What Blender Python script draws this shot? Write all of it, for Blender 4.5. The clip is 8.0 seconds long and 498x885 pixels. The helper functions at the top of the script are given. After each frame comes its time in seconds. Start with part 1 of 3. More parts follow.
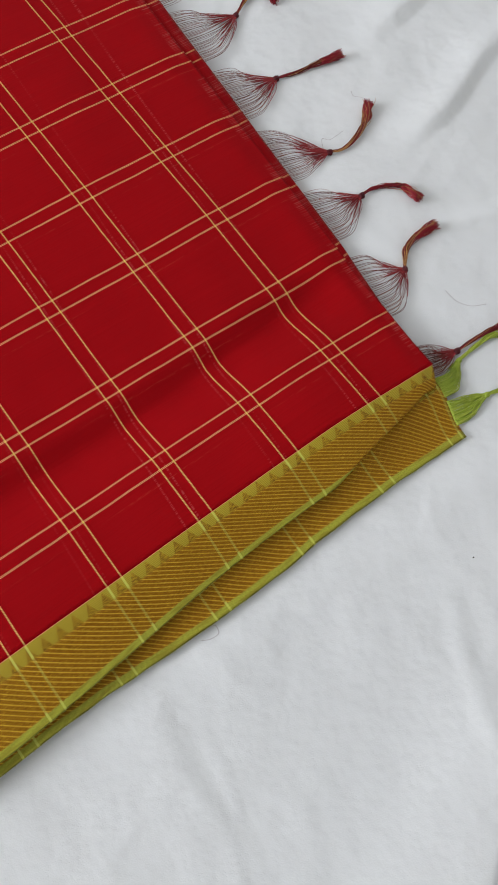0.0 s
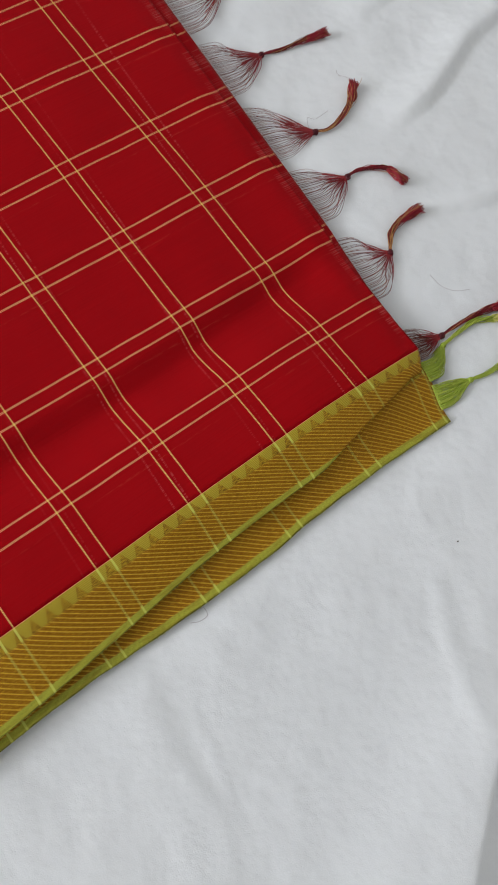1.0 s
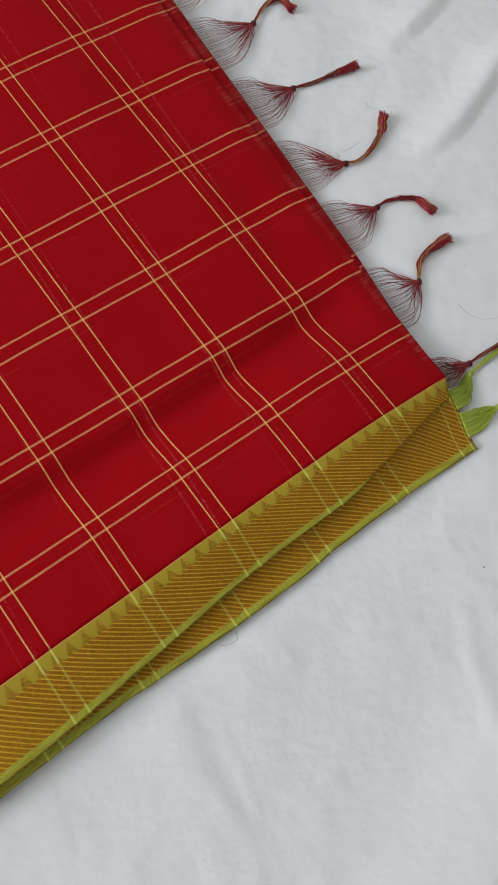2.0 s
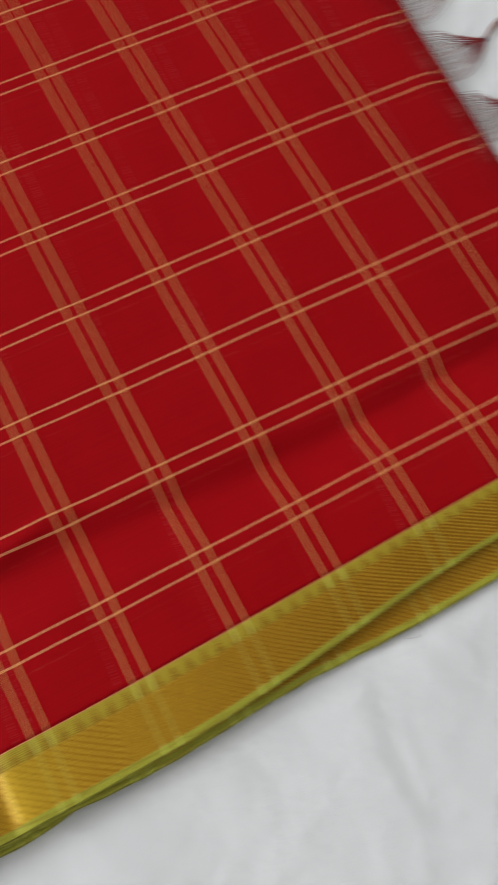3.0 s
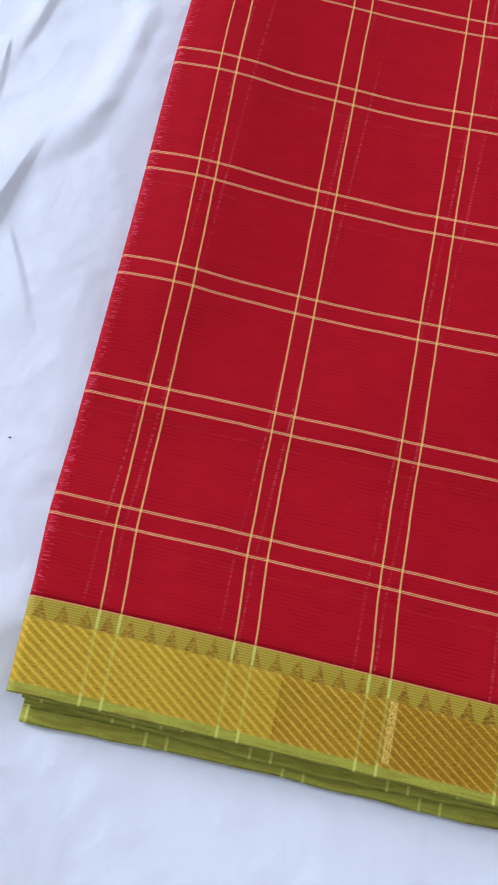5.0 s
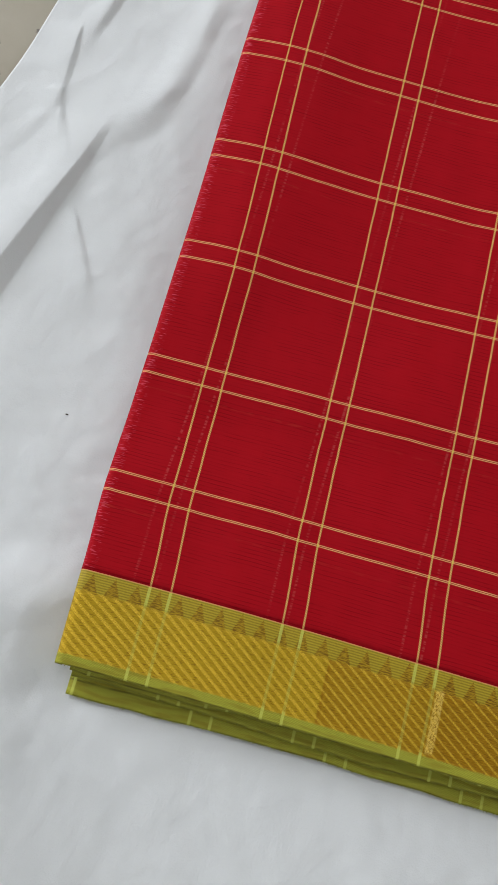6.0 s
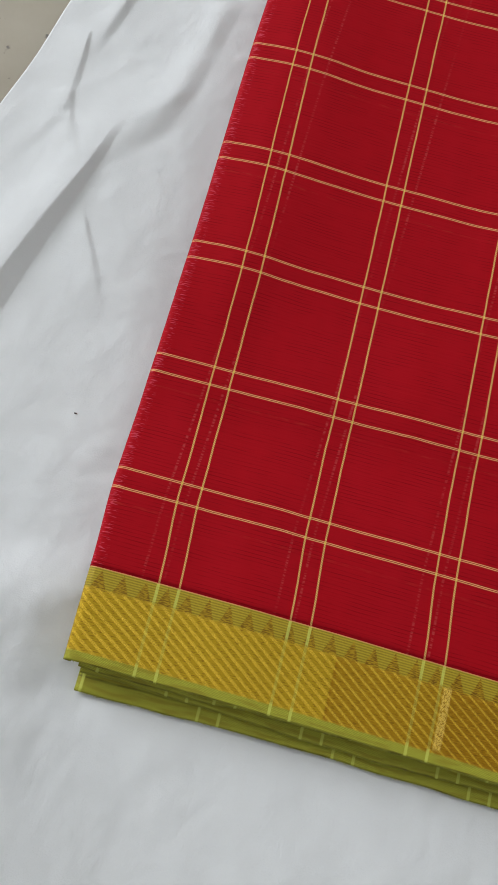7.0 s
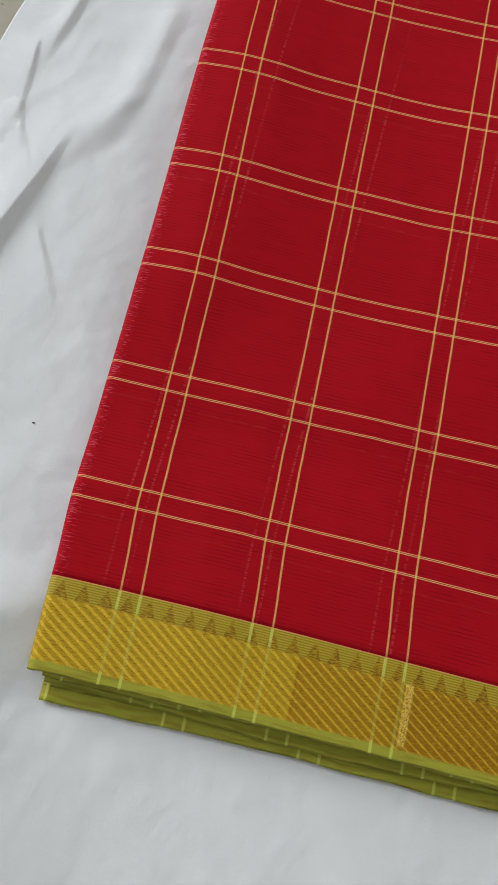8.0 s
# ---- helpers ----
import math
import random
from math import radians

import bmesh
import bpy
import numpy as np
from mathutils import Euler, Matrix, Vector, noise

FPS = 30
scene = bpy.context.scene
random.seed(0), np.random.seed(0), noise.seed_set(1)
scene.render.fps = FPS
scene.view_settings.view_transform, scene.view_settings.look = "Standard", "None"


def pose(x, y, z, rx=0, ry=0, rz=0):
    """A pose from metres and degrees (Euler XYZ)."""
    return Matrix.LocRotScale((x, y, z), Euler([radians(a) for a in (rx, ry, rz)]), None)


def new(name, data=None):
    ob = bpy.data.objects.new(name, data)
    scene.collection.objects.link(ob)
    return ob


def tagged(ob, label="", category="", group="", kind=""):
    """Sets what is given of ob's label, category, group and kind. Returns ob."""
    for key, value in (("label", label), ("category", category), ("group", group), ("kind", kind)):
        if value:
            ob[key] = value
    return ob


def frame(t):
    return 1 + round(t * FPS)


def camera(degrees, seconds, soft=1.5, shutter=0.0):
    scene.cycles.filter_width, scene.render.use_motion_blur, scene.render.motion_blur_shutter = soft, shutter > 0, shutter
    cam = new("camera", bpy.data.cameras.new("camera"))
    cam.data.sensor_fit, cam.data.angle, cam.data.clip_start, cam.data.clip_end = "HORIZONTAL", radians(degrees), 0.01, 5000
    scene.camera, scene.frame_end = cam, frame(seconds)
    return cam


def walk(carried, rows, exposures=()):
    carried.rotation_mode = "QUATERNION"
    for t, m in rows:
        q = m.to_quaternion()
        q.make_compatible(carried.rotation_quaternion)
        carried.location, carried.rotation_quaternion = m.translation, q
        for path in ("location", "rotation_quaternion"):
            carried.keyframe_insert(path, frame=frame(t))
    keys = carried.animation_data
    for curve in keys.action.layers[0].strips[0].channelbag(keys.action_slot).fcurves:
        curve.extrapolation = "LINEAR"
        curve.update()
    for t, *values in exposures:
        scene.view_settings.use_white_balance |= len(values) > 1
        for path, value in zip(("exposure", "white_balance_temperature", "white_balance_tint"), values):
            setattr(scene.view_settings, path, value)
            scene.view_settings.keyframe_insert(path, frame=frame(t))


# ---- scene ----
cam = camera(27.01, 8.0, soft=1.5, shutter=0.33)
PATH = [
    (0, 0.4916, -0.1689, 0.5023, 23.80, -4.05, -36.35),
    (0.5, 0.4871, -0.1621, 0.5183, 23.49, -6.30, -36.29),
    (1, 0.4737, -0.1485, 0.4998, 22.31, -7.58, -36.99),
    (1.2, 0.4790, -0.1324, 0.5113, 19.67, -8.60, -35.96),
    (2.3, 0.4761, -0.1510, 0.5176, 23.41, -4.91, -36.16),
    (2.5, 0.4680, -0.1482, 0.5162, 23.70, -5.91, -36.46),
    (2.7, 0.4764, -0.1496, 0.5216, 23.36, -5.21, -35.38),
    (2.9, 0.4577, -0.1444, 0.5217, 23.20, -1.81, -30.75),
    (3, 0.4349, -0.1417, 0.5284, 22.91, -1.24, -27.75),
    (3.1, 0.3927, -0.1213, 0.5048, 22.72, -1.33, -24.65),
    (3.3, 0.3264, -0.0932, 0.4933, 20.09, -1.69, -19.60),
    (3.5, 0.2624, -0.0824, 0.4857, 19.74, -3.54, -13.12),
    (3.6, 0.2301, -0.0802, 0.4781, 20.22, -5.02, -9.90),
    (3.7, 0.2136, -0.0698, 0.4851, 19.00, -3.36, -6.19),
    (3.9, 0.1770, -0.0577, 0.4709, 17.70, -1.41, 0.67),
    (4, 0.1521, -0.0506, 0.4690, 16.41, -2.03, 3.04),
    (4.1, 0.1375, -0.0595, 0.4558, 17.96, -1.54, 5.58),
    (4.3, 0.0768, -0.0636, 0.4502, 19.04, -6.17, 8.10),
    (4.5, 0.0457, -0.0719, 0.4371, 18.02, -7.67, 11.77),
    (4.7, 0.0464, -0.0710, 0.4291, 16.40, -4.01, 11.07),
    (5, 0.0374, -0.0812, 0.4252, 16.63, -4.15, 11.10),
    (5.2, 0.0357, -0.0859, 0.4291, 16.62, -3.23, 11.83),
    (6.5, 0.0283, -0.0995, 0.4207, 17.73, -3.27, 14.14),
    (7, 0.0294, -0.1034, 0.4235, 18.08, -3.21, 13.89),
    (7.5, 0.0313, -0.1044, 0.4249, 18.52, -3.72, 13.08),
    (8, 0.0370, -0.1006, 0.4268, 18.17, -3.85, 11.89),
]
EXPOSURE = [
    (0.0, 0.06, 6500, 10), (0.5, 0.03, 6500, 10), (1.0, -0.03, 6500, 10), (2.8, -0.05, 6500, 10), (3.2, 0.20, 6750, 10), (3.6, 0.52, 6500, 11),
    (3.9, 0.50, 4700, 32), (4.7, 0.36, 4800, 29), (5.0, 0.14, 5500, 17), (5.2, 0.03, 6000, 13), (6.3, -0.24, 6500, 8), (8.0, -0.24, 6500, 8),
]
walk(cam, [(t, pose(x, y, z, rx, ry, rz)) for t, x, y, z, rx, ry, rz in PATH], EXPOSURE)

# ---- light: one wide window in the west wall, sky outside ----
world = bpy.data.worlds.new("sky")
scene.world = world
world.use_nodes = True
wn = world.node_tree.nodes
sky = wn.new("ShaderNodeTexSky")
sky.sky_type, sky.sun_disc = "NISHITA", False
sky.sun_elevation, sky.sun_rotation = radians(50), radians(100)
world.node_tree.links.new(sky.outputs["Color"], wn["Background"].inputs["Color"])
wn["Background"].inputs["Strength"].default_value = 0.1

WIN = (0.75, 2.95, 0.90, 2.60)   # window: y from, y to, sill height, head height
WALL_W = -3.40                    # inner face of the window wall
lamp = bpy.data.lights.new("window_light", "AREA")
lamp.shape, lamp.size, lamp.size_y = "RECTANGLE", WIN[3] - WIN[2] - 0.12, WIN[1] - WIN[0] - 0.12
lamp.energy, lamp.color = 160.0, (0.985, 0.99, 1.06)
lamp_ob = new("window_light", lamp)
lamp_ob.matrix_world = pose(WALL_W - 0.05, (WIN[0] + WIN[1]) / 2, (WIN[2] + WIN[3]) / 2, 0, -90, 0)


# ---- material helpers ----
class Nodes:
    def __init__(self, name, rough=0.8, spec=0.3):
        self.mat = bpy.data.materials.new(name)
        self.mat.use_nodes = True
        self.t = self.mat.node_tree
        self.bsdf = self.t.nodes["Principled BSDF"]
        self.bsdf.inputs["Roughness"].default_value = rough
        self.bsdf.inputs["Specular IOR Level"].default_value = spec

    def link(self, a, b):
        self.t.links.new(a, b)

    def m(self, op, a, b=0.0, c=0.0):
        n = self.t.nodes.new("ShaderNodeMath")
        n.operation = op
        for k, v in enumerate((a, b, c)):
            if isinstance(v, (int, float)):
                n.inputs[k].default_value = v
            else:
                self.link(v, n.inputs[k])
        return n.outputs[0]

    def near(self, value, centre, half, soft):
        """1 where value lies within half of centre, 0 beyond half + soft."""
        d = self.m("ABSOLUTE", self.m("SUBTRACT", value, centre))
        return self.step(d, half + soft, half)

    def step(self, value, lo, hi):
        n = self.t.nodes.new("ShaderNodeMapRange")
        n.interpolation_type = "SMOOTHSTEP"
        self.link(value, n.inputs["Value"])
        n.inputs["From Min"].default_value, n.inputs["From Max"].default_value = lo, hi
        if lo > hi:
            n.inputs["From Min"].default_value, n.inputs["From Max"].default_value = hi, lo
            n.inputs["To Min"].default_value, n.inputs["To Max"].default_value = 1.0, 0.0
        return n.outputs["Result"]

    def wave(self, value, period, phase=0.0):
        """Signed distance to the nearest of many even lines."""
        a = self.m("ADD", self.m("DIVIDE", self.m("SUBTRACT", value, phase), period), 0.5)
        f = self.m("SUBTRACT", self.m("FLOORED_MODULO", a, 1.0), 0.5)
        return self.m("MULTIPLY", f, period)

    def uv(self):
        n = self.t.nodes.new("ShaderNodeUVMap")
        n.uv_map = "weave"
        s = self.t.nodes.new("ShaderNodeSeparateXYZ")
        self.link(n.outputs[0], s.inputs[0])
        return s.outputs[0], s.outputs[1]

    def xyz(self, x, y, z=0.0):
        n = self.t.nodes.new("ShaderNodeCombineXYZ")
        for k, v in enumerate((x, y, z)):
            if isinstance(v, (int, float)):
                n.inputs[k].default_value = v
            else:
                self.link(v, n.inputs[k])
        return n.outputs[0]

    def where(self):
        return self.t.nodes.new("ShaderNodeTexCoord").outputs["Object"]

    def noise(self, vec, scale=1.0, detail=3.0, rough=0.55):
        n = self.t.nodes.new("ShaderNodeTexNoise")
        self.link(vec, n.inputs["Vector"])
        n.inputs["Scale"].default_value, n.inputs["Detail"].default_value, n.inputs["Roughness"].default_value = scale, detail, rough
        return n.outputs["Fac"]

    def mix(self, fac, a, b):
        n = self.t.nodes.new("ShaderNodeMix")
        n.data_type = "RGBA"
        for sock, v in ((n.inputs[0], fac), (n.inputs[6], a), (n.inputs[7], b)):
            if isinstance(v, (int, float)):
                sock.default_value = v
            elif isinstance(v, tuple):
                sock.default_value = (*v, 1.0)
            else:
                self.link(v, sock)
        return n.outputs[2]

    def done(self, colour, height=None, strength=0.3, distance=0.001, rough=None):
        self.link(colour, self.bsdf.inputs["Base Color"])
        if rough is not None:
            self.link(rough, self.bsdf.inputs["Roughness"])
        if height is not None:
            b = self.t.nodes.new("ShaderNodeBump")
            b.inputs["Strength"].default_value, b.inputs["Distance"].default_value = strength, distance
            self.link(height, b.inputs["Height"])
            self.link(b.outputs[0], self.bsdf.inputs["Normal"])
        return self.mat


PITCH_U, PITCH_V = 0.055, 0.0549   # the woven checks
EDGE = -0.0385                     # where the red body meets the border
STRAND = 0.0042                    # half the gap of a pair of gold lines


def red_cloth():
    n = Nodes("red_silk_cotton", 0.6, 0.035)
    u, v = n.uv()
    slub = n.noise(n.xyz(n.m("MULTIPLY", u, 14.0), n.m("MULTIPLY", v, 820.0)), 1.0, 2.0)
    warp = n.noise(n.xyz(n.m("MULTIPLY", u, 900.0), n.m("MULTIPLY", v, 20.0)), 1.0, 2.0)
    patch = n.noise(n.xyz(u, v), 9.0, 3.0)
    red = n.mix(slub, (0.270, 0.0020, 0.0040), (0.355, 0.0036, 0.0064))
    red = n.mix(n.m("MULTIPLY", warp, 0.35), red, (0.29, 0.0020, 0.0040))
    red = n.mix(n.m("MULTIPLY", patch, 0.3), red, (0.41, 0.0044, 0.0085))
    # towards the folded edge the silk's pinkish sheen, painted into the red
    pink_sheen = n.step(n.m("ADD", u, n.m("MULTIPLY", n.m("SUBTRACT", patch, 0.5), 0.12)), 0.42, 0.20)
    streak = n.noise(n.xyz(n.m("MULTIPLY", u, 60.0), n.m("MULTIPLY", v, 7.0), 5.0), 1.0, 2.0)
    red = n.mix(n.m("MULTIPLY", pink_sheen, n.m("ADD", n.m("MULTIPLY", streak, 0.5), 0.30)), red, (0.43, 0.0075, 0.0165))
    # fine weft ribs, plainer in some patches than in others
    wavy = n.m("MULTIPLY", n.noise(n.xyz(n.m("MULTIPLY", u, 34.0), n.m("MULTIPLY", v, 160.0), 7.0), 1.0, 2.0), 7.0)
    ribs = n.step(n.m("SINE", n.m("ADD", n.m("MULTIPLY", v, 3900.0), wavy)), 0.45, 0.98)
    clear = n.step(n.noise(n.xyz(n.m("MULTIPLY", u, 70.0), n.m("MULTIPLY", v, 150.0), 8.0), 1.0, 3.0), 0.34, 0.66)
    clear = n.m("MULTIPLY", clear, n.m("ADD", n.m("MULTIPLY", pink_sheen, 0.75), 0.25))
    red = n.mix(n.m("MULTIPLY", ribs, n.m("MULTIPLY", clear, 0.55)), red, (0.17, 0.0016, 0.0045))
    # ghost of the lines of the ply below, broken and a little askew
    gu = n.wave(n.m("SUBTRACT", u, n.m("MULTIPLY", v, 0.058)), PITCH_U, -0.0048)
    ghost = n.near(n.m("ABSOLUTE", gu), STRAND, 0.00025, 0.0005)
    dash = n.step(n.noise(n.xyz(n.m("MULTIPLY", u, 200.0), n.m("MULTIPLY", v, 1300.0)), 1.0, 1.0), 0.42, 0.62)
    fade = n.step(n.noise(n.xyz(u, v, 3.0), 14.0, 1.0), 0.36, 0.62)
    red = n.mix(n.m("MULTIPLY", n.m("MULTIPLY", ghost, dash), n.m("ADD", n.m("MULTIPLY", fade, 0.42), 0.12)), red, (0.52, 0.075, 0.075))
    gv = n.wave(v, PITCH_V, -0.0075)
    ghost_row = n.near(n.m("ABSOLUTE", gv), STRAND * 0.8, 0.0002, 0.0005)
    red = n.mix(n.m("MULTIPLY", n.m("MULTIPLY", ghost_row, dash), n.m("MULTIPLY", fade, 0.3)), red, (0.42, 0.05, 0.03))
    # gold thread pairs: the columns twisted, the rows two fine wefts side by side
    grain = n.noise(n.xyz(n.m("MULTIPLY", u, 2200.0), n.m("MULTIPLY", v, 2200.0)), 1.0, 1.0)
    wound = n.m("MULTIPLY", n.m("ADD", n.m("SINE", n.m("ADD", n.m("MULTIPLY", v, 6800.0), n.m("MULTIPLY", u, 5000.0))), 1.0), 0.5)
    wander = n.m("MULTIPLY", n.m("SUBTRACT", n.noise(n.xyz(u, v, 2.0), 45.0, 2.0), 0.5), 0.0007)
    col = n.near(n.m("ABSOLUTE", n.wave(n.m("ADD", u, wander), PITCH_U)), STRAND, 0.00027, 0.00024)
    rd = n.m("ABSOLUTE", n.wave(n.m("ADD", v, wander), PITCH_V))
    row = n.m("MAXIMUM", n.near(rd, STRAND - 0.00032, 0.00011, 0.00016), n.near(rd, STRAND + 0.00032, 0.00011, 0.00016))
    row_wide = n.near(rd, STRAND, 0.0005, 0.0002)
    gold_c = n.mix(n.m("MULTIPLY", n.m("ADD", wound, grain), 0.55), (0.34, 0.10, 0.024), (0.98, 0.59, 0.20))
    gold_r = n.mix(grain, (0.62, 0.22, 0.09), (0.90, 0.50, 0.22))
    c = n.mix(row, red, gold_r)
    c = n.mix(n.m("MULTIPLY", col, 0.94), c, gold_c)
    c = n.mix(n.m("MULTIPLY", col, row_wide), c, n.mix(grain, (0.56, 0.40, 0.05), (0.86, 0.66, 0.16)))
    # frayed pink floats along the folded left edge
    floats = n.m("MULTIPLY", n.step(n.m("ADD", u, n.m("MULTIPLY", grain, 0.0020)), -0.0245, -0.0268), n.step(n.noise(n.xyz(n.m("MULTIPLY", u, 260.0), n.m("MULTIPLY", v, 1900.0)), 1.0, 1.0), 0.54, 0.66))
    c = n.mix(n.m("MULTIPLY", floats, 0.55), c, (0.66, 0.10, 0.16))
    # pale weft floats near the cut end
    ends = n.m("MULTIPLY", n.step(u, 0.7515, 0.7535), n.step(n.noise(n.xyz(n.m("MULTIPLY", u, 40.0), n.m("MULTIPLY", v, 1700.0)), 1.0, 1.0), 0.48, 0.68))
    ends = n.m("MULTIPLY", ends, n.step(n.noise(n.xyz(0.0, v), 40.0, 1.0), 0.4, 0.6))
    c = n.mix(n.m("MULTIPLY", ends, 0.42), c, (0.52, 0.16, 0.14))
    height = n.m("ADD", n.m("MULTIPLY", slub, 0.5), n.m("MULTIPLY", n.m("MAXIMUM", col, row), 0.6))
    n.bsdf.inputs["Sheen Weight"].default_value = 0.02
    n.bsdf.inputs["Sheen Roughness"].default_value = 0.4
    n.bsdf.inputs["Sheen Tint"].default_value = (1.0, 0.25, 0.4, 1.0)
    return n.done(c, height, 0.35, 0.0004)


def zari_border():
    n = Nodes("gold_zari_border", 0.5, 0.2)
    u, v = n.uv()
    b = n.m("SUBTRACT", EDGE, v)                       # distance below the red edge
    grain = n.noise(n.xyz(n.m("MULTIPLY", u, 1300.0), n.m("MULTIPLY", v, 1300.0)), 1.0, 2.0)
    weft = n.m("MULTIPLY", n.m("ADD", n.m("SINE", n.m("MULTIPLY", v, 6283.0)), 1.0), 0.5)
    tone = n.noise(n.xyz(n.m("MULTIPLY", u, 16.0), n.m("MULTIPLY", v, 6.0)), 1.0, 2.0)
    lime = n.mix(n.m("MULTIPLY", n.m("ADD", weft, grain), 0.5), (0.19, 0.14, 0.008), (0.56, 0.42, 0.033))
    fringe_dim = n.step(u, 0.36, 0.54)                       # duller sheen towards the fringe, painted as browner gold
    # stretches of painted zari sheen: each begins at a place along the border
    sheen_span = None
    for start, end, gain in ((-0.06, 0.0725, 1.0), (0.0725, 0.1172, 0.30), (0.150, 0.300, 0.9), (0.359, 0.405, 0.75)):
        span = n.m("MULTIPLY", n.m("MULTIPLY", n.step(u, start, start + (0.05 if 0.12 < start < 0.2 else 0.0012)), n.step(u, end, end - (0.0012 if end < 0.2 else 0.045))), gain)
        sheen_span = span if sheen_span is None else n.m("MAXIMUM", sheen_span, span)
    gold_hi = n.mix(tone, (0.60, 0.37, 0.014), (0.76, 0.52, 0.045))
    gold_lo = n.mix(sheen_span, n.mix(tone, (0.30, 0.145, 0.004), (0.42, 0.215, 0.006)), n.mix(tone, (0.40, 0.250, 0.007), (0.51, 0.335, 0.014)))
    gold_lo = n.mix(n.m("MULTIPLY", fringe_dim, 0.75), gold_lo, (0.27, 0.105, 0.003))
    # diagonal twill of the broad band: thin gilt ropes, wider in the bright stretches
    run = n.m("ADD", u, n.m("MULTIPLY", n.m("MAXIMUM", n.m("SUBTRACT", u, 0.42), 0.0), 0.5))
    ph = n.m("ADD", n.m("MULTIPLY", run, 0.574), n.m("MULTIPLY", n.m("ADD", v, 0.058), n.m("ADD", 0.819, n.m("MULTIPLY", fringe_dim, 0.20))))
    ph = n.m("ADD", ph, n.m("MULTIPLY", n.m("SUBTRACT", grain, 0.5), 0.0006))
    tw = n.m("ABSOLUTE", n.wave(ph, 0.0029))
    rib = n.step(n.m("SUBTRACT", tw, n.m("MULTIPLY", sheen_span, 0.00025)), 0.00062, 0.00016)
    fleck = n.noise(n.xyz(n.m("MULTIPLY", n.m("SUBTRACT", u, n.m("MULTIPLY", v, 0.6)), 2300.0), n.m("MULTIPLY", ph, 900.0)), 1.0, 2.0)
    rope = n.m("ADD", n.m("MULTIPLY", n.step(fleck, 0.32, 0.66), 0.7), 0.3)
    # dark and bright weft dashes between the ropes
    dashes = n.noise(n.xyz(n.m("MULTIPLY", u, 420.0), n.m("MULTIPLY", v, 2300.0)), 1.0, 2.0)
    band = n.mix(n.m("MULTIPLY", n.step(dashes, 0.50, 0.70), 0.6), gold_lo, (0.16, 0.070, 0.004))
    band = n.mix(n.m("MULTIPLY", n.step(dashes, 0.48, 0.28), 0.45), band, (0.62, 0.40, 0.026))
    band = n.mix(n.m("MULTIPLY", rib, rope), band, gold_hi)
    # row of temple points, stepped and soft
    tri = n.m("SUBTRACT", b, n.m("MULTIPLY", n.m("ABSOLUTE", n.wave(u, 0.0086)), 2.5))
    tooth = n.step(n.m("ADD", tri, n.m("MULTIPLY", n.m("SUBTRACT", dashes, 0.5), 0.0022)), 0.0002, 0.0016)
    point = n.mix(n.step(dashes, 0.38, 0.62), n.mix(tone, (0.36, 0.21, 0.008), (0.48, 0.31, 0.015)), n.mix(tone, (0.13, 0.062, 0.003), (0.21, 0.105, 0.005)))
    point = n.mix(n.m("MULTIPLY", sheen_span, 0.12), point, lime)
    c = n.mix(tooth, lime, point)
    c = n.mix(n.step(n.m("ADD", b, n.m("MULTIPLY", n.m("SUBTRACT", grain, 0.5), 0.0018)), 0.0078, 0.0088), c, band)
    # selvedge
    twill = n.m("MULTIPLY", n.m("ADD", n.m("SINE", n.m("MULTIPLY", n.m("ADD", u, v), 9500.0)), 1.0), 0.5)
    sel = n.mix(n.m("MULTIPLY", n.m("ADD", grain, twill), 0.5), (0.14, 0.14, 0.010), (0.58, 0.58, 0.065))
    dull = n.step(n.noise(n.xyz(n.m("MULTIPLY", u, 55.0), n.m("MULTIPLY", v, 420.0)), 1.0, 2.0), 0.46, 0.64)
    sel = n.mix(n.m("MULTIPLY", dull, 0.5), sel, (0.24, 0.18, 0.010))
    c = n.mix(n.step(n.m("ADD", b, n.m("MULTIPLY", n.m("SUBTRACT", grain, 0.5), 0.0012)), 0.0330, 0.0338), c, sel)
    # shade line at each ply's edge, painted onto the selvedge's last threads
    frayed = n.m("ADD", b, n.m("MULTIPLY", n.m("SUBTRACT", grain, 0.5), 0.0006))
    edge_shade = n.m("MAXIMUM", n.near(frayed, 0.0373, 0.0003, 0.0002), n.near(frayed, 0.0433, 0.0003, 0.0002))
    edge_shade = n.m("MULTIPLY", edge_shade, n.m("ADD", n.m("MULTIPLY", dull, 0.4), 0.3))
    c = n.mix(edge_shade, c, (0.085, 0.075, 0.008))
    # the body's paired lines run on as pale lime threads
    ud = n.m("ABSOLUTE", n.wave(u, PITCH_U))
    col = n.near(ud, STRAND, 0.00045, 0.0003)
    strong = n.m("MAXIMUM", n.step(b, 0.0318, 0.0328), n.step(b, 0.0085, 0.0070))
    vis = n.m("MULTIPLY", col, n.m("ADD", n.m("MULTIPLY", strong, 0.45), n.m("MULTIPLY", rope, 0.4)))
    c = n.mix(vis, c, (0.60, 0.64, 0.12))
    # glints where the border was creased, painted as bright gold bars
    crease_glints = None
    for at in (0.1172, 0.2035, 0.3605):
        one = n.near(u, at, 0.0012, 0.0008)
        crease_glints = one if crease_glints is None else n.m("MAXIMUM", crease_glints, one)
    crease_glints = n.m("MULTIPLY", n.m("MULTIPLY", crease_glints, n.step(fleck, 0.36, 0.55)), n.near(b, 0.020, 0.011, 0.002))
    c = n.mix(n.m("MULTIPLY", crease_glints, 0.7), c, (0.92, 0.66, 0.14))
    # pink first weft against the body
    c = n.mix(n.step(b, 0.0005, 0.0002), c, (0.62, 0.22, 0.10))
